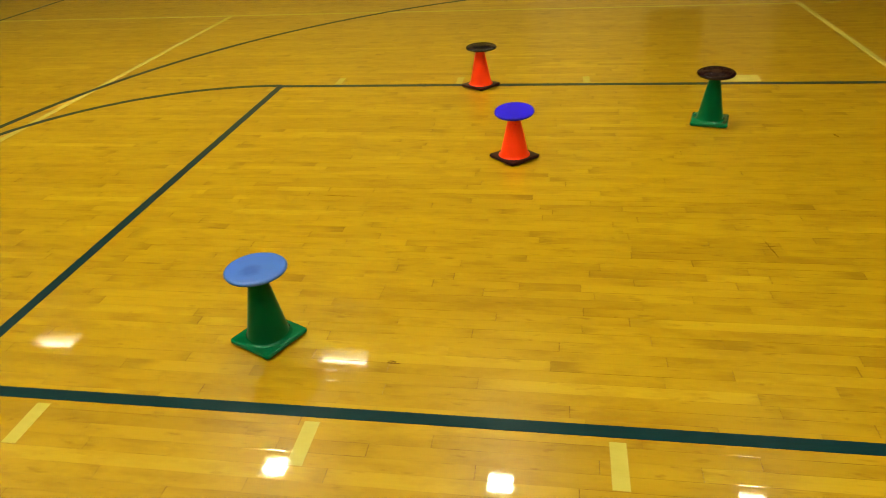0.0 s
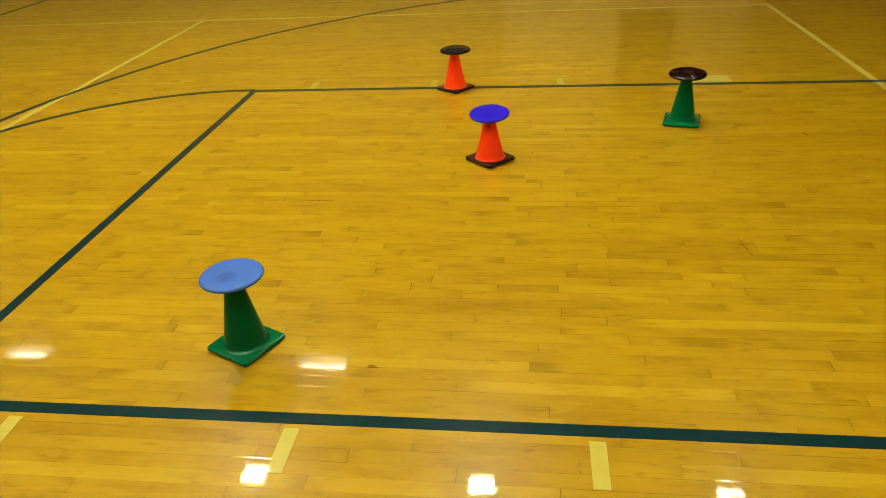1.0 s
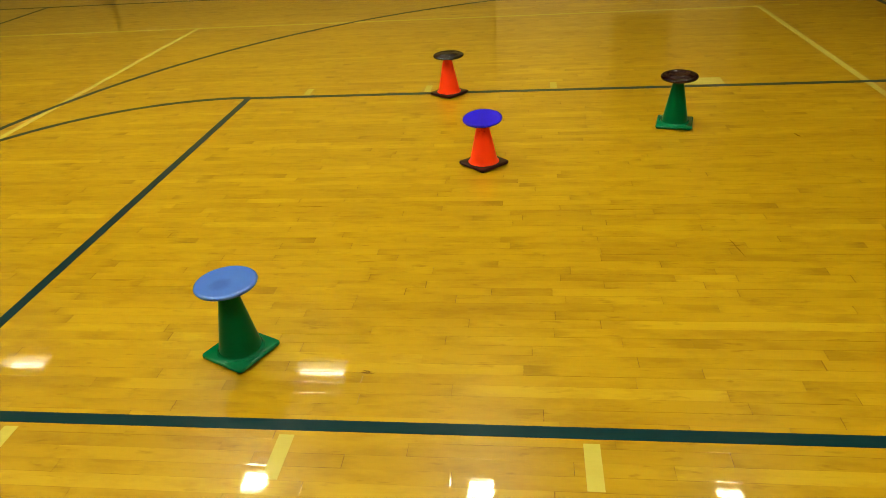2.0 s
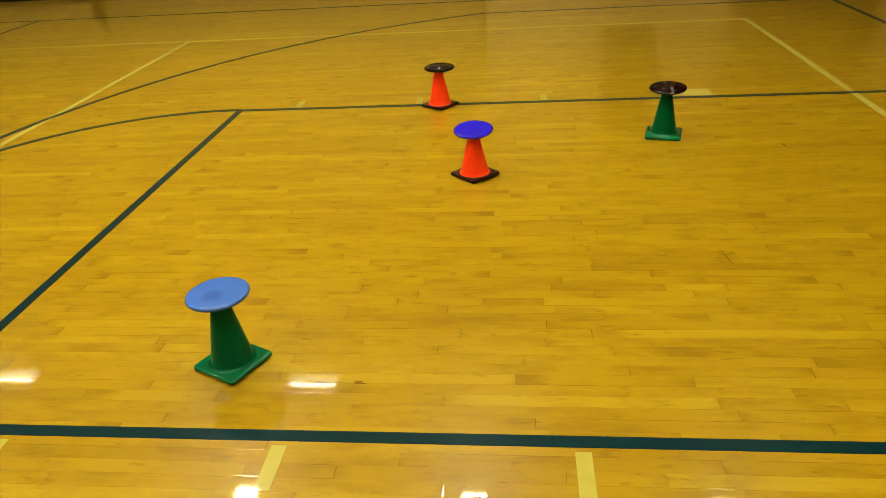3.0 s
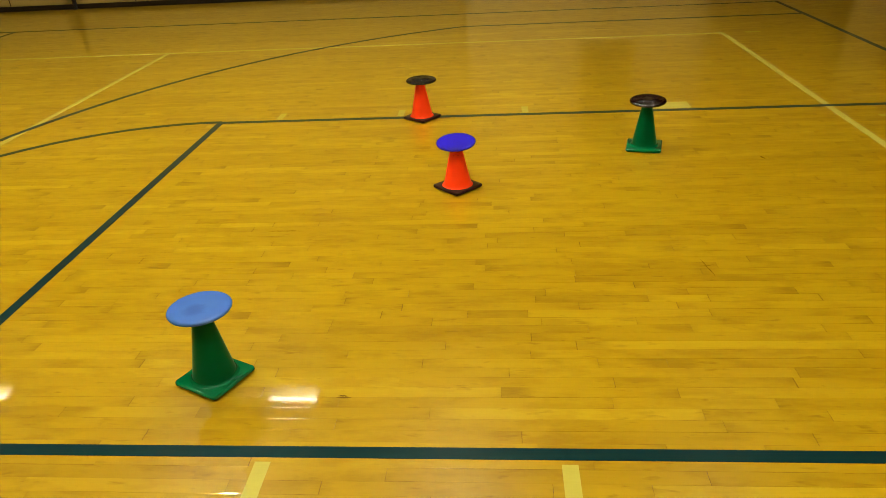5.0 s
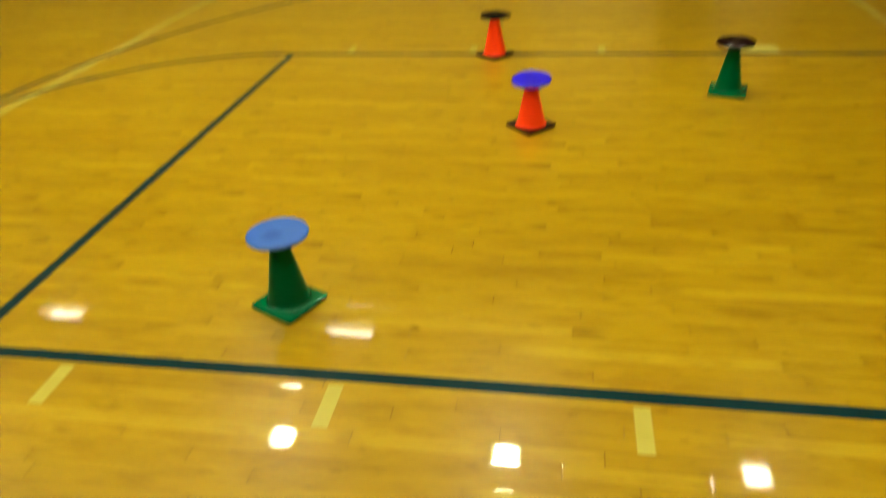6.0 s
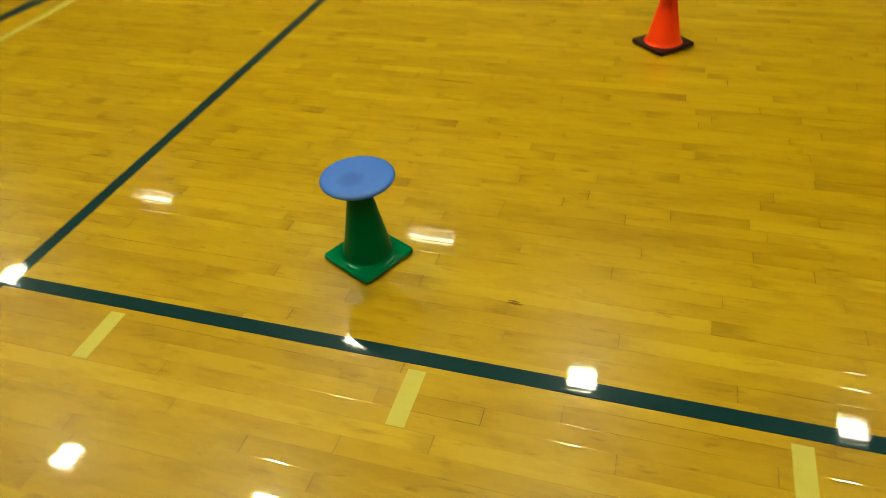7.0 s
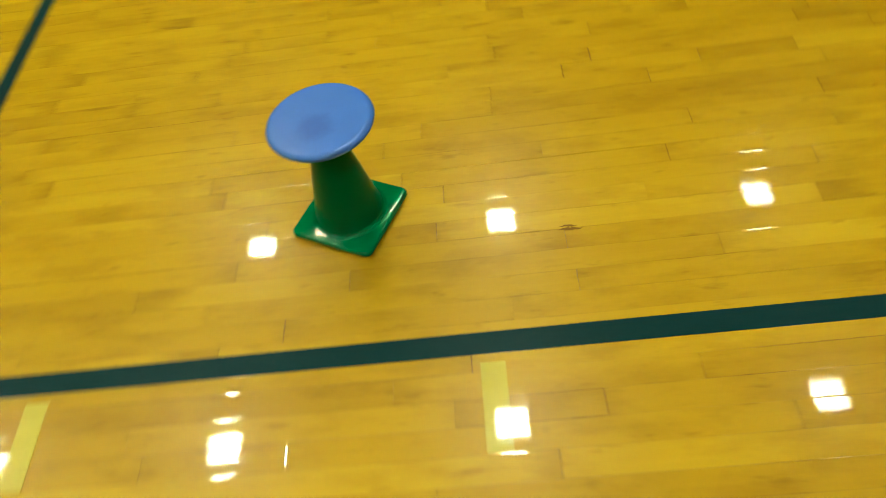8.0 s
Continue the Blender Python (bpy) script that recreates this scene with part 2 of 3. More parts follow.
VINYL = plastic("dark_brown_vinyl_base", (0.012, 0.007, 0.005), (0.02, 0.011, 0.007), 0.4)
TRIM = plastic("brown_trim", (0.085, 0.055, 0.020), (0.10, 0.065, 0.025), 0.5)
STEEL = plastic("dark_blue_steel", (0.012, 0.012, 0.018), (0.02, 0.018, 0.022), 0.5)
SCUFF = material("dark_scuff", (0.19, 0.100, 0.008), 0.6, ior=1.2)
GREY_METAL = plastic("grey_enamel", (0.30, 0.29, 0.26), (0.25, 0.24, 0.22), 0.45)
LENS = glow("lit_lamp_lens", (1.0, 0.905, 0.60), LAMP)
LENS_WEAK = glow("weak_lamp_lens", (1.0, 0.86, 0.62), LAMP * 0.3)
# strength chosen as fill, for lamps added out of view
LENS_FILL = glow("fill_lamp_lens", (1.0, 0.89, 0.62), LAMP * 0.6)
LENS_WIDE = glow("wide_lamp_lens", (1.0, 0.88, 0.66), LAMP * 0.085)


# ---- building helpers ----
def mesh_of(name, bm, mat, smooth=None):
    data = bpy.data.meshes.new(name)
    bm.normal_update()
    if smooth is not None:
        for e in bm.edges:
            e.smooth = len(e.link_faces) == 2 and e.calc_face_angle(0) < radians(smooth)
        for face in bm.faces:
            face.smooth = True
    bm.to_mesh(data)
    bm.free()
    data.materials.append(mat)
    return data


def part(name, bm, mat, parent=None, label="", smooth=None):
    """One mesh object out of a bmesh, under a thing or a part of it."""
    ob = new(name, mesh_of(name, bm, mat, smooth))
    ob.parent = parent
    return tagged(ob, label) if label else ob


def box(bm, lo, hi, bevel=0.0, segments=2):
    made = bmesh.ops.create_cube(bm, size=1.0)["verts"]
    lo, hi = Vector(lo), Vector(hi)
    for v in made:
        v.co = Vector([(lo[i] + hi[i]) / 2 + v.co[i] * (hi[i] - lo[i]) for i in range(3)])
    if bevel:
        edges = list({e for v in made for e in v.link_edges})
        bmesh.ops.bevel(bm, geom=edges, offset=bevel, segments=segments, profile=0.5, affect="EDGES")
    return bm


def lathe(profile, steps=64):
    """A turned form out of (radius, height) pairs, from first to last."""
    bm = bmesh.new()
    rings = []
    for r, z in profile:
        if r < 1e-6:
            rings.append([bm.verts.new((0, 0, z))])
        else:
            rings.append([bm.verts.new((r * math.cos(2 * math.pi * i / steps), r * math.sin(2 * math.pi * i / steps), z)) for i in range(steps)])
    for a, b in zip(rings, rings[1:]):
        for i in range(steps):
            j = (i + 1) % steps
            if len(a) == 1:
                bm.faces.new((a[0], b[j], b[i]))
            elif len(b) == 1:
                bm.faces.new((a[i], a[j], b[0]))
            else:
                bm.faces.new((a[i], a[j], b[j], b[i]))
    bmesh.ops.recalc_face_normals(bm, faces=bm.faces[:])
    return bm


# ---- the hall ----
def wall(name, lo, hi, mat, label):
    ob = part(name, box(bmesh.new(), lo, hi), mat)
    return tagged(ob, label, "wall", kind="structure")


wall("wall_north", (X0 - 0.2, Y1, 0), (X1 + 0.2, Y1 + 0.2, TOP), WALL, "tan painted gymnasium wall with dark base trim")
wall("wall_south", (X0 - 0.2, Y0 - 0.2, 0), (X1 + 0.2, Y0, TOP), WALL, "tan painted gymnasium wall")
wall("wall_west", (X0 - 0.2, Y0, 0), (X0, Y1, TOP), WALL, "tan painted gymnasium end wall")
wall("wall_east", (X1, Y0, 0), (X1 + 0.2, Y1, TOP), WALL, "tan gymnasium end wall beyond the baseline")
# unseen panel, added so that the floor mirrors something dark at this end
tagged(part("wall_panel", box(bmesh.new(), (X1 - 0.03, -3.0, 1.9), (X1, Y1 - 0.04, 7.1), 0.006), BROWN), "large dark panel added high on the end wall to darken the floor's reflection", "wall panel")
tagged(part("ceiling", box(bmesh.new(), (X0 - 0.2, Y0 - 0.2, TOP), (X1 + 0.2, Y1 + 0.2, TOP + 0.2)), CEILING), "high tan gymnasium ceiling", "ceiling", kind="structure")

for lo, hi in (((X0, Y1 - 0.012, 0), (X1 - 0.012, Y1, 0.075)), ((X1 - 0.012, Y0, 0), (X1, Y1, 0.075)), ((X0, Y0, 0), (X1 - 0.012, Y0 + 0.012, 0.075)), ((X0, Y0 + 0.012, 0), (X0 + 0.012, Y1 - 0.012, 0.075))):
    tagged(part("baseboard", box(bmesh.new(), lo, hi, 0.003), VINYL), "dark brown vinyl base along the wall", "baseboard", kind="structure")


# ---- wall panels with dark seams, above the base ----
def wall_panel(x, width, mat, label, lo=0.080, hi=5.0, gap=0.003):
    ob = part("wall_panel", box(bmesh.new(), (x + gap, Y1 - 0.03, lo), (x + width - gap, Y1, hi), 0.003), mat)
    return tagged(ob, label, "wall panel", "panels along the wall")


PITCH = 1.095
for k in range(-4, 7):
    wall_panel(-5.98 + PITCH * k, PITCH, PANEL, "smooth beige wall panel between dark seams", gap=0.012)
for k in range(-4, 8):
    seam = -5.98 + PITCH * k
    tagged(part("trim", box(bmesh.new(), (seam - 0.0115, Y1 - 0.024, 0.080), (seam + 0.0115, Y1, 5.0)), TRIM), "dark seam strip between wall panels", kind="structure")
wall_panel(1.62, 1.93, PALE, "wide pale beige wall panel")
wall_panel(3.55, 0.87, PALE, "low pale beige wall panel under a dark board", hi=0.84)
wall_panel(4.42, 1.12, PALE, "pale beige wall panel beside a dark board")
wall_panel(5.54, 2.00, DULL, "wide dull brown wall panel near the corner", hi=7.1)
wall_panel(7.54, 0.18, BROWN, "narrow dark brown wall panel near the corner", hi=7.1)
wall_panel(7.72, 0.60, PALE, "narrow pale beige wall panel near the corner", hi=2.1)
# also added out of view, keeps the corner's mirror image dark higher up
wall_panel(7.72, 0.64, BROWN, "dark brown panel added high in the corner to darken the floor's reflection", lo=2.13, hi=7.1)

notice = new("notice_board")
tagged(notice, "tall dark brown board on the wall above a panel", "notice board")
notice.location = (3.985, Y1 - 0.012, 1.90)
part("board", box(bmesh.new(), (-0.42, -0.012, -1.04), (0.42, 0.0, 1.04), 0.003), BROWN, notice)
for lo, hi in (((-0.435, -0.02, -1.06), (-0.415, 0.012, 1.06)), ((0.415, -0.02, -1.06), (0.435, 0.012, 1.06)), ((-0.415, -0.02, 1.04), (0.415, 0.012, 1.06)), ((-0.415, -0.02, -1.06), (0.415, 0.012, -1.04))):
    part("frame_bar", box(bmesh.new(), lo, hi, 0.003), VINYL, notice)

# ---- the dark post with its latch box, against the wall ----
post = new("steel_post")
post.location = (-4.83, Y1 - 0.03, 0)
tagged(post, "dark blue steel post with a low box, against the wall", "post")
part("pole", box(bmesh.new(), (-0.021, -0.05, 0.0), (0.021, 0.0, 3.1), 0.008), STEEL, post)
part("foot_plate", box(bmesh.new(), (-0.035, -0.065, 0.0), (0.035, 0.0, 0.010), 0.003), STEEL, post)
part("latch_box", box(bmesh.new(), (-0.14, -0.12, 0.17), (0.065, -0.052, 0.36), 0.01), STEEL, post)


# ---- hanging lamps ----
def high_bay(x, y, w=0.335, d=0.335, depth=0.09, lens=None, label="square lit high bay lamp hanging from the ceiling"):
    """A lit lens set deep in an open housing, on a rod."""
    top = new("high_bay_lamp")
    top.location = (x, y, 6.0)
    tagged(top, label, "ceiling lamp", "lamps under the ceiling")
    for lo, hi in (((-w / 2 - 0.02, -d / 2 - 0.02, 0), (-w / 2, d / 2 + 0.02, depth)), ((w / 2, -d / 2 - 0.02, 0), (w / 2 + 0.02, d / 2 + 0.02, depth)),
                   ((-w / 2, -d / 2 - 0.02, 0), (w / 2, -d / 2, depth)), ((-w / 2, d / 2, 0), (w / 2, d / 2 + 0.02, depth))):
        part("housing_side", box(bmesh.new(), lo, hi), GREY_METAL, top)
    part("housing_top", box(bmesh.new(), (-w / 2 - 0.02, -d / 2 - 0.02, depth), (w / 2 + 0.02, d / 2 + 0.02, depth + 0.05), 0.008), GREY_METAL, top)
    part("lens", box(bmesh.new(), (-w / 2 + 0.004, -d / 2 + 0.004, depth - 0.012), (w / 2 - 0.004, d / 2 - 0.004, depth - 0.002)), lens or LENS, top, "glowing white lens")
    bm = bmesh.new()
    length = TOP - 6.05 - depth
    bmesh.ops.create_cone(bm, cap_ends=True, segments=10, radius1=0.012, radius2=0.012, depth=length, matrix=Matrix.Translation((0, 0, depth + 0.05 + length / 2)))
    part("rod", bm, GREY_METAL, top)
    return top


lamp = high_bay(-1.68, 5.16)
for x, y in ((1.55, 5.17), (-7.95, 5.17), (-4.57, 2.36), (-1.78, 2.35), (1.43, 2.37)):
    copy_thing(lamp, pose(x, y, 6.0))
weak = high_bay(4.84, 5.17, lens=LENS_WEAK, label="square high bay lamp with a weaker lens")
# the last two are unseen, added to balance the light on the floor
for x, y in ((4.75, 2.38), (-1.75, -0.5), (4.7, -3.3)):
    copy_thing(weak, pose(x, y, 6.0))
# unseen lamps that carry on the grid, added to light the near floor
fill = high_bay(1.45, -0.5, lens=LENS_FILL, label="square high bay lamp added out of view as fill light")
for x, y in ((4.7, -0.5), (-4.6, -3.3), (-1.7, -3.3), (1.45, -3.3)):
    copy_thing(fill, pose(x, y, 6.0))
wide = high_bay(-1.36, 7.68, 0.86, 0.36, 0.22, LENS_WIDE, "wide lit high bay lamp hanging from the ceiling")
copy_thing(wide, pose(-6.88, 7.70, 6.0))


# ---- lines on the floor ----
PAINT_TOP = 0.0011


def strip(lo, hi, mat, label, rise=0.0):
    ob = part("court_line", box(bmesh.new(), (*lo, -0.002), (*hi, PAINT_TOP + rise)), mat)
    return tagged(ob, label, "court line", kind="structure")


def arc(cx, cy, r, a0, a1, mat, label, rise=0.0, half=INCH):
    steps = 96
    bm = bmesh.new()
    last = None
    for i in range(steps + 1):
        a = radians(a0 + (a1 - a0) * i / steps)
        c, s = math.cos(a), math.sin(a)
        ring = [bm.verts.new((cx + q * c, cy + q * s, z)) for q, z in ((r - half, -0.002), (r - half, PAINT_TOP + rise), (r + half, PAINT_TOP + rise), (r + half, -0.002))]
        if last:
            for p in range(4):
                bm.faces.new((last[p], last[(p + 1) % 4], ring[(p + 1) % 4], ring[p]))
        last = ring
    bmesh.ops.recalc_face_normals(bm, faces=bm.faces[:])
    return tagged(part("court_line", bm, mat), label, "court line", kind="structure")


LANE_LABEL = "dark green painted lane line on the wood floor"
strip((-INCH, -INCH), (BASELINE - INCH, INCH), GREEN_PAINT, LANE_LABEL, 0.0004)
strip((-INCH, LANE - INCH), (BASELINE - INCH, LANE + INCH), GREEN_PAINT, LANE_LABEL, 0.0004)
strip((-INCH, INCH), (INCH, LANE - INCH), GREEN_PAINT, "dark green painted free throw line on the wood floor", 0.0004)
arc(0, MID, LANE / 2 + 0.014, 90, 270, GREEN_PAINT, "dark green painted free throw half circle", 0.0006)
RING = 4.17
edge = math.acos(5.52 / 6.0)
arc(RING, MID, 6.015, 90 + math.degrees(edge), 270 - math.degrees(edge), GREEN_PAINT, "dark green painted three point arc", 0.0008)
for side in (-1, 1):
    y = MID + side * 5.52
    strip((RING - 6.0 * math.sin(edge), y - INCH), (BASELINE - INCH, y + INCH), GREEN_PAINT, "dark green straight part of the three point line", 0.0004)
strip((BASELINE - INCH, 2 * MID - SIDELINE), (BASELINE + INCH, SIDELINE + INCH), GREEN_PAINT, "dark green painted baseline", 0.0008)
strip((-12.0, SIDELINE - INCH), (BASELINE - INCH, SIDELINE + INCH), GREEN_PAINT, "dark green painted sideline near the wall", 0.0006)
strip((HALFWAY - INCH, 2 * MID - SIDELINE), (HALFWAY + INCH, SIDELINE - INCH), GREEN_PAINT, "dark green painted halfway line", 0.0008)

YELLOW_LABEL = "pale yellow painted volleyball line on the wood floor"
strip((-12.0, VOLLEY_SIDE - INCH), (END_LINE + INCH, VOLLEY_SIDE + INCH), YELLOW_PAINT, YELLOW_LABEL)
strip((END_LINE - INCH, -2.75), (END_LINE + INCH, VOLLEY_SIDE - INCH), YELLOW_PAINT, YELLOW_LABEL)
strip((ATTACK - INCH, -2.75), (ATTACK + INCH, VOLLEY_SIDE - INCH), YELLOW_PAINT, YELLOW_LABEL)
for y in (VOLLEY_SIDE, 3.34):
    strip((END_LINE + 0.24, y - INCH), (END_LINE + 0.40, y + INCH), YELLOW_PAINT, "short pale yellow service mark behind the line")

MARKS = (18 * INCH, 56 * INCH, 94 * INCH)
for x in MARKS:
    strip((x - INCH, -0.232), (x + INCH, -0.045), YELLOW_PAINT, "short pale yellow lane space mark beside the line")
    strip((x - INCH, LANE + 0.040), (x + INCH, LANE + 0.205), YELLOW_PAINT, "short pale yellow lane space mark beside the line")
strip((131 * INCH, -0.232), (143 * INCH, -0.045), YELLOW_PAINT, "pale yellow neutral zone block beside the lane line")
strip((131 * INCH, LANE + 0.040), (143 * INCH, LANE + 0.205), YELLOW_PAINT, "pale yellow neutral zone block beside the lane line")


# ---- scuffs and scratches on the varnish ----
def scuff(a, b, width, label, seed):
    """A thin ragged dark streak from a to b."""
    rnd = random.Random(seed)
    a, b = Vector((*a, 0.0022)), Vector((*b, 0.0022))
    side = (b - a).cross(Vector((0, 0, 1))).normalized()
    bm = bmesh.new()
    last = None
    for i in range(13):
        s = i / 12
        mid = a.lerp(b, s) + side * rnd.uniform(-0.3, 0.3) * min(width, 0.006)
        half = width * 0.5 * (math.sin(math.pi * (0.04 + 0.92 * s)) * rnd.uniform(0.5, 1.2))
        pair = [bm.verts.new(mid - side * half), bm.verts.new(mid + side * half)]
        if last:
            bm.faces.new((last[0], last[1], pair[1], pair[0]))
        last = pair
    bmesh.ops.recalc_face_normals(bm, faces=bm.faces[:])
    bmesh.ops.solidify(bm, geom=bm.faces[:], thickness=0.0004)
    return tagged(part("scuff_mark", bm, SCUFF), label, "scuff mark", kind="structure")


scuff((3.100, 1.265), (3.130, 1.095), 0.005, "thin dark scratch in the floor varnish", 1)
scuff((3.085, 1.195), (3.150, 1.206), 0.004, "thin dark scratch in the floor varnish", 2)
scuff((3.788, 2.590), (3.808, 2.530), 0.014, "small dark scuff on the wood floor", 3)
scuff((0.955, 1.632), (1.140, 1.630), 0.007, "dark open joint in the wood floor", 5)
scuff((1.597, 0.270), (1.650, 0.269), 0.009, "brown stain at the end of a strip", 6)
scuff((1.600, 0.279), (1.640, 0.278), 0.007, "dark chipped edge of a strip", 7)


# ---- cones ----
def cone(x, y, turn, height, base_mat, body_mat, label, side=0.212, smudge=False):
    top = new("traffic_cone")
    tagged(top, label, "cone", "cones on the court")
    top.matrix_basis = pose(x, y, 0.0016, 0, 0, turn)
    # base plate: rounded corners, sloping upper edge
    bm = bmesh.new()
    box(bm, (-side / 2, -side / 2, 0), (side / 2, side / 2, 0.020))
    upright = [e for e in bm.edges if abs(e.verts[0].co.z - e.verts[1].co.z) > 0.01]
    bmesh.ops.bevel(bm, geom=upright, offset=0.016, segments=5, profile=0.5, affect="EDGES")
    upper = [e for e in bm.edges if min(v.co.z for v in e.verts) > 0.019]
    bmesh.ops.bevel(bm, geom=upper, offset=0.006, segments=3, profile=0.5, affect="EDGES")
    lower = [e for e in bm.edges if max(v.co.z for v in e.verts) < 0.001]
    bmesh.ops.bevel(bm, geom=lower, offset=0.008, segments=1, profile=0.5, affect="EDGES")
    part("base", bm, base_mat, top, smooth=40)
    # body: fillet at the foot, straight flank, rounded open tip
    r0, r1 = 0.079, 0.026
    profile = [(r0 + 0.011, 0.0195), (r0 + 0.0095, 0.0215), (r0 + 0.0075, 0.0225), (r0 + 0.005, 0.0235), (r0 + 0.0025, 0.0265), (r0 + 0.0005, 0.031)]
    for i in range(1, 12):
        s = i / 12
        profile.append((r0 + (r1 - r0) * s, 0.031 + (height - 0.036) * s))
    profile += [(r1, height - 0.005), (r1 - 0.001, height - 0.002), (r1 - 0.003, height), (r1 - 0.006, height), (r1 - 0.007, height - 0.004), (r1 - 0.005, height - 0.05)]
    part("body", lathe(profile[5:], 72), body_mat, top, smooth=35)
    ring, rnd = lathe(profile[:6], 72), random.Random(int(x * 1000))
    if body_mat is GREEN_SHADED:
        # a lumpy bead of weld
        lumps = [rnd.uniform(-1, 1) for _ in range(72)]
        for v in ring.verts:
            k = round(math.atan2(v.co.y, v.co.x) / (2 * math.pi) * 72) % 72
            v.co.z += 0.0011 * lumps[k] * (0.0205 < v.co.z < 0.03)
            v.co.xy *= 1 + 0.010 * lumps[(k * 5) % 72] * (v.co.z < 0.029)
    part("foot_ring", ring, GREEN_WELD if body_mat is GREEN_SHADED else body_mat, top, smooth=60)
    return top


def flying_disc(x, y, z, nx, ny, mat, label, ridges=0.0, R=0.1135, turn=0.0, shoulder=0.84):
    """z is the height of the rim's widest line; nx, ny tilt the disc."""
    top = new("flying_disc")
    tagged(top, label, "flying disc", "discs on the cones")
    q = Vector((0, 0, 1)).rotation_difference(Vector((nx, ny, 1)))
    top.matrix_basis = Matrix.Translation((x, y, z)) @ q.to_matrix().to_4x4() @ pose(0, 0, 0, 0, 0, turn)
    crown = 0.0105 if shoulder < 0.86 else 0.0078
    plate = [(0, crown)]
    for i in range(1, 161):
        r = R * shoulder * i / 160
        h = crown - 0.0010 * (i / 160) ** 2
        if ridges:
            s = r / R
            h += ridges * (0.5 + 0.5 * math.cos(math.pi * min(1.0, max(0.0, (r - 0.5 * R) / (2.45 * ridges))))) + 0.0010 * (0.5 + 0.5 * math.cos(2 * math.pi * (s - 0.25) / 0.06)) * (0.28 < s < 0.82)
        plate.append((r, h))
    plate += [(R * shoulder, crown - 0.0045), (0.0, crown - 0.0040)]
    part("flight_plate", lathe(plate, 72), mat, top, smooth=25)
    rim = []
    for i in range(9):
        a = radians(90 * i / 8)
        rim.append((R * (shoulder + (1 - shoulder) * math.sin(a)), -0.0022 + (crown - 0.001 + 0.0022) * math.cos(a)))
    rim += [(R * 0.988, -0.0062), (R * 0.975, -0.0082), (R * 0.962, -0.0084), (R * 0.953, -0.0068), (R * 0.948, -0.002), (R * (shoulder + 0.93) / 2, crown - 0.0070), (R * shoulder, crown - 0.0045)]
    part("rim", lathe(rim + rim[:1], 72), mat, top, smooth=40)
    return top


cone(1.117, 0.380, 64, 0.3170, GREEN_LIT, GREEN_SHADED, "all green plastic cone under a light blue disc")
flying_disc(1.122, 0.374, 0.3150, -0.008, 0.0, SKY_BLUE, "light blue plastic flying disc lying on a green cone", shoulder=0.89)
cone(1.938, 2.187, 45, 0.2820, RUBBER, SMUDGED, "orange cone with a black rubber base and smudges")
flying_disc(1.938, 2.190, 0.2795, -0.02, -0.11, VIOLET, "glossy violet blue flying disc lying on an orange cone")
cone(3.124, 2.797, -13, 0.3140, GREEN_LIT, GREEN_SHADED, "all green plastic cone under a dark maroon disc", side=0.222)
flying_disc(3.127, 2.799, 0.311, -0.015, -0.06, MAROON, "shiny dark maroon flying disc lying on a green cone", ridges=0.003)
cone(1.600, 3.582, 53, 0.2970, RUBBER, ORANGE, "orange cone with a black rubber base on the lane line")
flying_disc(1.610, 3.578, 0.294, 0.0, -0.02, BLACK, "black flying disc with raised rings on an orange cone", ridges=0.008)


# ---- the floor: strips of maple, end to end ----
tagged(part("floor", box(bmesh.new(), (X0 - 0.2, Y0 - 0.2, -0.12), (X1 + 0.2, Y1 + 0.2, -0.0035)), SUBFLOOR), "varnished golden maple strip floor of a gymnasium", "floor", kind="structure")
floor = bpy.data.objects["floor"]
# joints at known places in some rows, counted from the strip beside the near lane line
JOINTS = {-8: (1.07,), -7: (0.82, 1.30), -6: (1.53, 2.27), -5: (0.72, 1.01, 1.97), -4: (0.68, 1.34, 1.63, 2.33, 2.62), -3: (1.22, 1.825, 2.79),
          -2: (0.87, 1.38, 2.46), -1: (0.84,), 0: (0.38, 0.98, 1.475, 2.245, 3.16), 1: (0.80, 1.62, 2.9), 2: (0.62, 1.12, 1.935), 3: (0.85, 1.61, 2.56, 3.10),
          4: (1.32, 2.18, 2.79), 5: (1.81, 2.58, 3.20), 6: (1.34, 2.21), 7: (1.885,), 8: (0.745, 1.59), 9: (1.965, 2.47), 10: (1.29,)}
JOINTS |= {11: (1.135, 2.93), 12: (1.48, 1.9, 2.345), 13: (1.11, 1.68, 3.03), 14: (1.37, 2.51), 15: (2.33,), 16: (1.49,), 18: (1.6,), 19: (1.21, 2.52, 3.08),
           20: (1.36, 2.86), 23: (1.86,)}
rng = random.Random(11)
PLANKS = {}


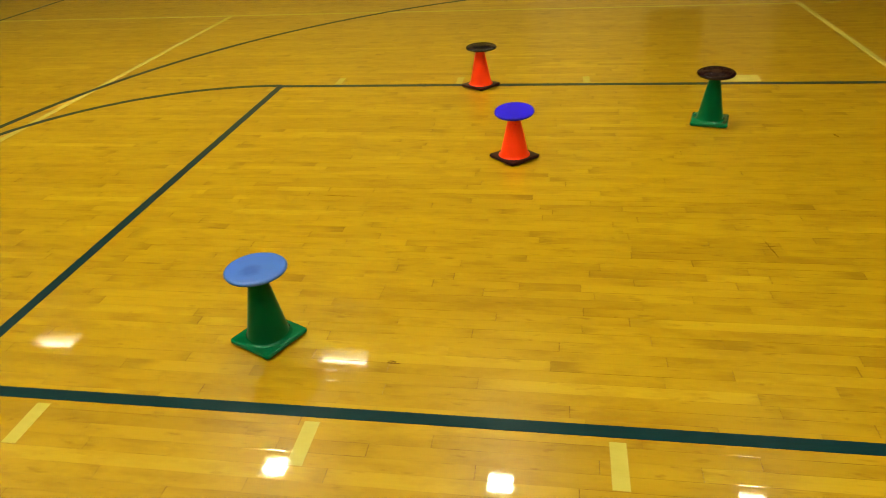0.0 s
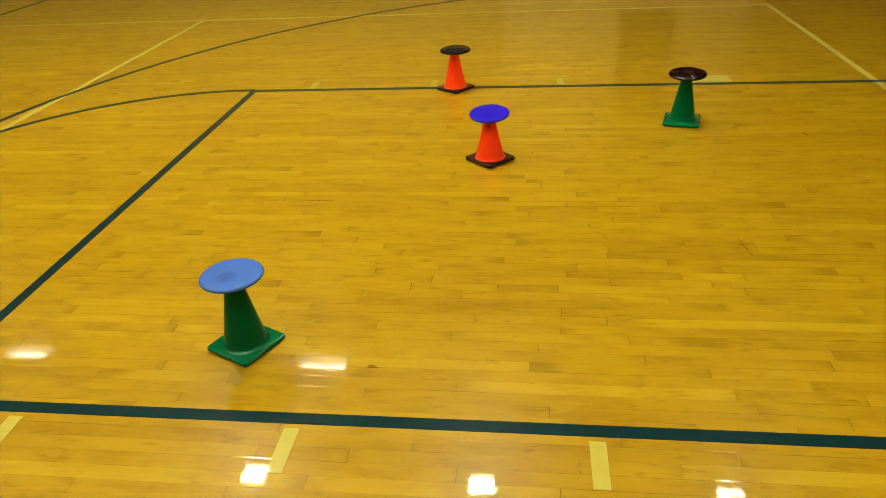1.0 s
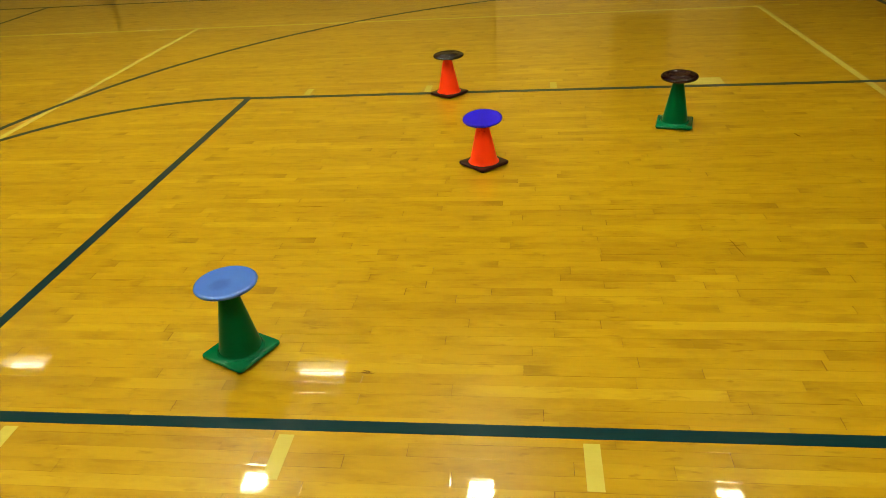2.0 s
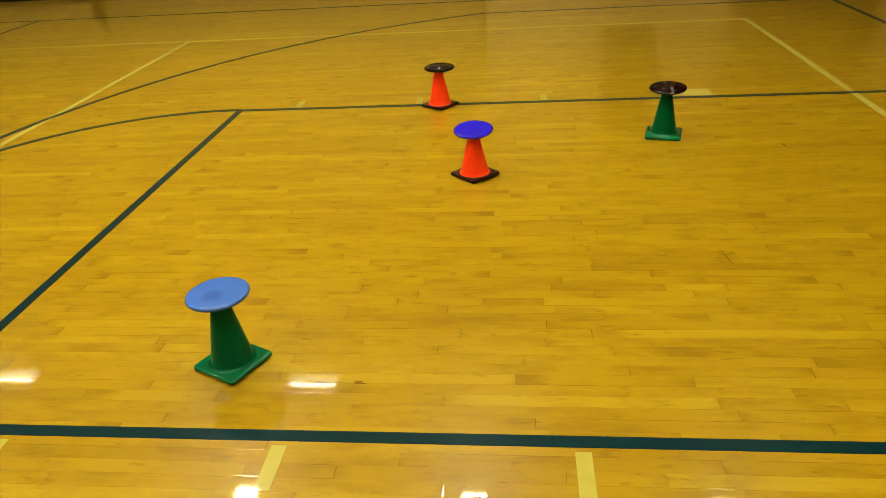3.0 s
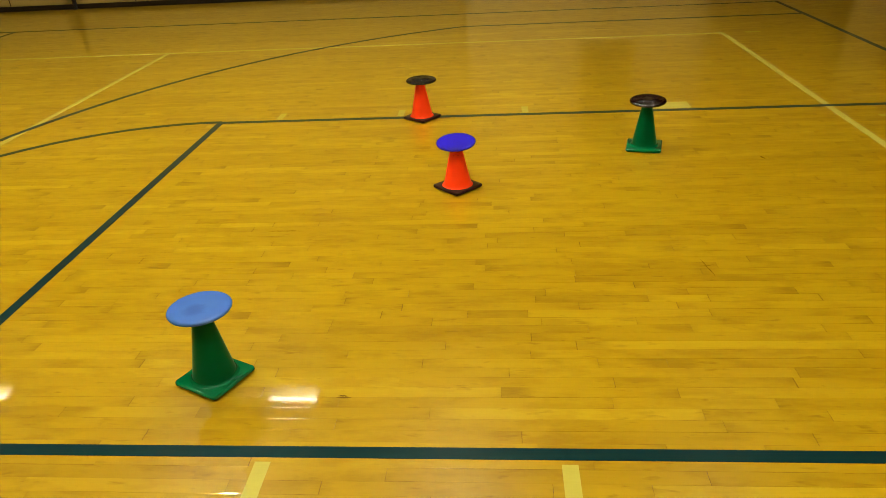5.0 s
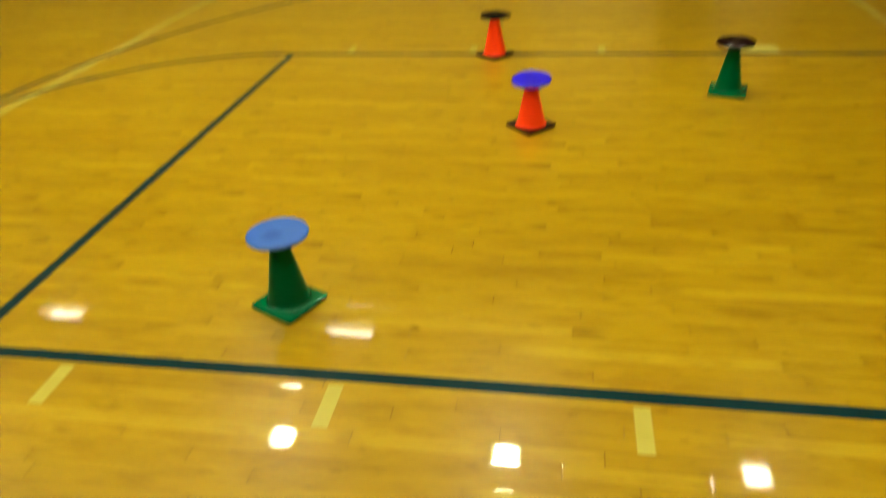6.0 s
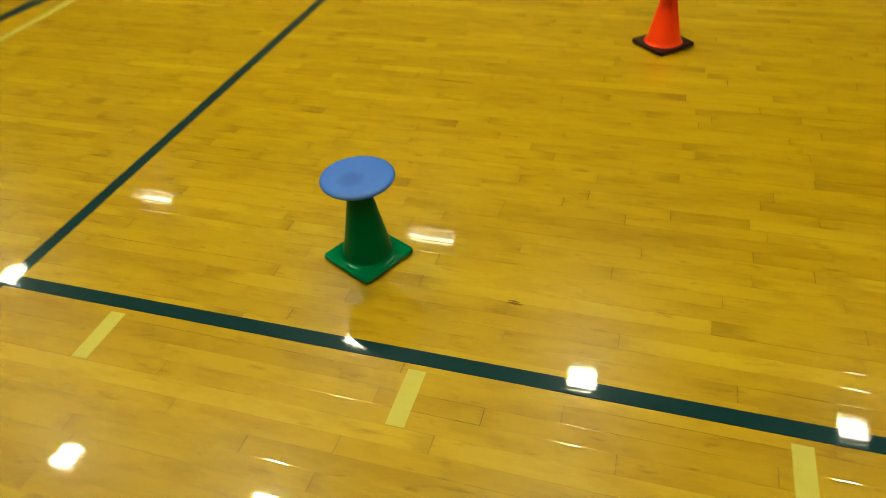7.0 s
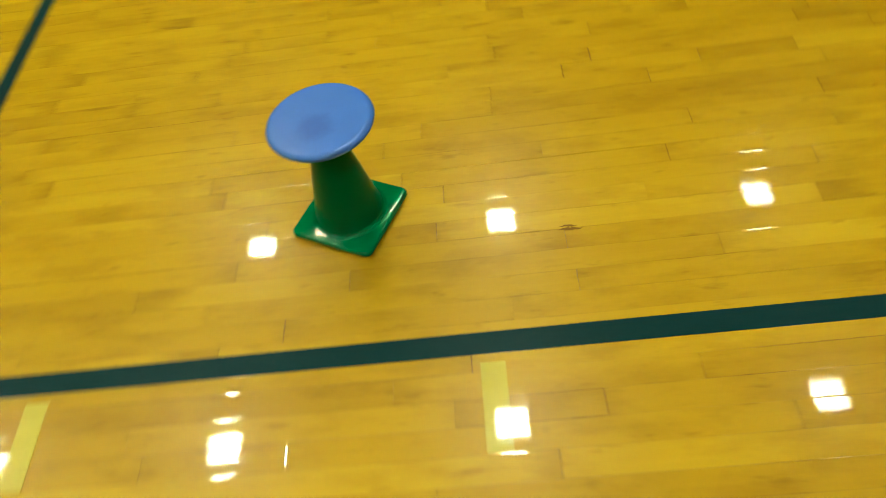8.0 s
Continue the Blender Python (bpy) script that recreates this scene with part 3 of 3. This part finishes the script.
def plank_corners(length, kind):
    """Outline of a strip with eased edges, some joints open; its top is a hair out of level."""
    r = random.Random(kind * 977 + int(length * 1000))
    near, far = (0.00004 + 0.0009 * r.random() ** 9 for _ in range(2))
    left, right = (0.00005 + 0.0005 * r.random() ** 7 for _ in range(2))
    w, l, e = BOARD / 2, length / 2, 0.0017
    drop = 0.00001 + 0.00008 * r.random() ** 2
    z = [r.uniform(-0.00003, 0.00003) for _ in range(4)]
    outer = [(-l + left, -w + near), (l - right, -w + near), (l - right, w - far), (-l + left, w - far)]
    inner = [(x - math.copysign(e, x), y - math.copysign(e, y)) for x, y in outer]
    low = [(x, y, -0.0035) for x, y in outer]
    rimmed = [(x, y, h - drop) for (x, y), h in zip(outer, z)]
    upper = [(x, y, h) for (x, y), h in zip(inner, z)]
    faces = [(8, 9, 10, 11)]
    for i in range(4):
        j = (i + 1) % 4
        faces += [(i, j, 4 + j, 4 + i), (4 + i, 4 + j, 8 + j, 8 + i)]
    ends = [(x + l, l - x, y + w, w - y) for x, y, _ in low + rimmed + upper]
    return low + rimmed + upper, faces, ends


def plank_data(name, points, polygons, ends):
    data = bpy.data.meshes.new(name)
    data.from_pydata(points, [], polygons)
    for k, name in enumerate(("ends", "sides")):
        layer = data.uv_layers.new(name=name)
        layer.data.foreach_set("uv", [c for loop in data.loops for c in ends[loop.vertex_index][2 * k:2 * k + 2]])
    data.materials.append(WOOD)
    return data


def plank_mesh(length, kind):
    key = (round(length, 3), kind)
    if key not in PLANKS:
        PLANKS[key] = plank_data("plank", *plank_corners(length, kind))
    return PLANKS[key]


verts, faces, ends, singles = [], [], [], 0
first, last_row = math.ceil((Y0 - BOARD_0) / BOARD), math.floor((Y1 - BOARD_0) / BOARD)
for k in range(first, last_row):
    y = BOARD_0 + (k + 0.5) * BOARD
    cuts = []
    x = X0 + rng.uniform(0.05, 0.9)
    while x < X1:
        cuts.append(x)
        x += rng.choice((0.25, 0.30, 0.40, 0.45, 0.55, 0.60, 0.70, 0.80, 0.90, 1.05, 1.20))
    if k in JOINTS:
        fixed = JOINTS[k]
        clear = 0.28 if k > 10 else 0.62
        cuts = [c for c in cuts if min(abs(c - f) for f in fixed) > clear] + list(fixed)
        cuts.sort()
    cuts = [X0] + cuts + [X1]
    for a, b in zip(cuts, cuts[1:]):
        mid, kind = (a + b) / 2, rng.randrange(9)
        if singles < 300 and -0.1 < mid < 3.4 and -0.75 < y < 2.6:
            ob = new("plank", plank_mesh(b - a, kind))
            ob.location = (mid, y, 0)
            ob.parent = floor
            singles += 1
        else:
            pts, quads, tips = plank_corners(b - a, kind)
            ends += tips
            base = len(verts)
            verts += [(px + mid, py + y, pz) for px, py, pz in pts]
            faces += [tuple(i + base for i in q) for q in quads]
data = plank_data("maple_planks", verts, faces, ends)
rest = new("maple_planks", data)
rest.parent = floor
tagged(rest, "golden maple strips laid end to end", kind="stuff")
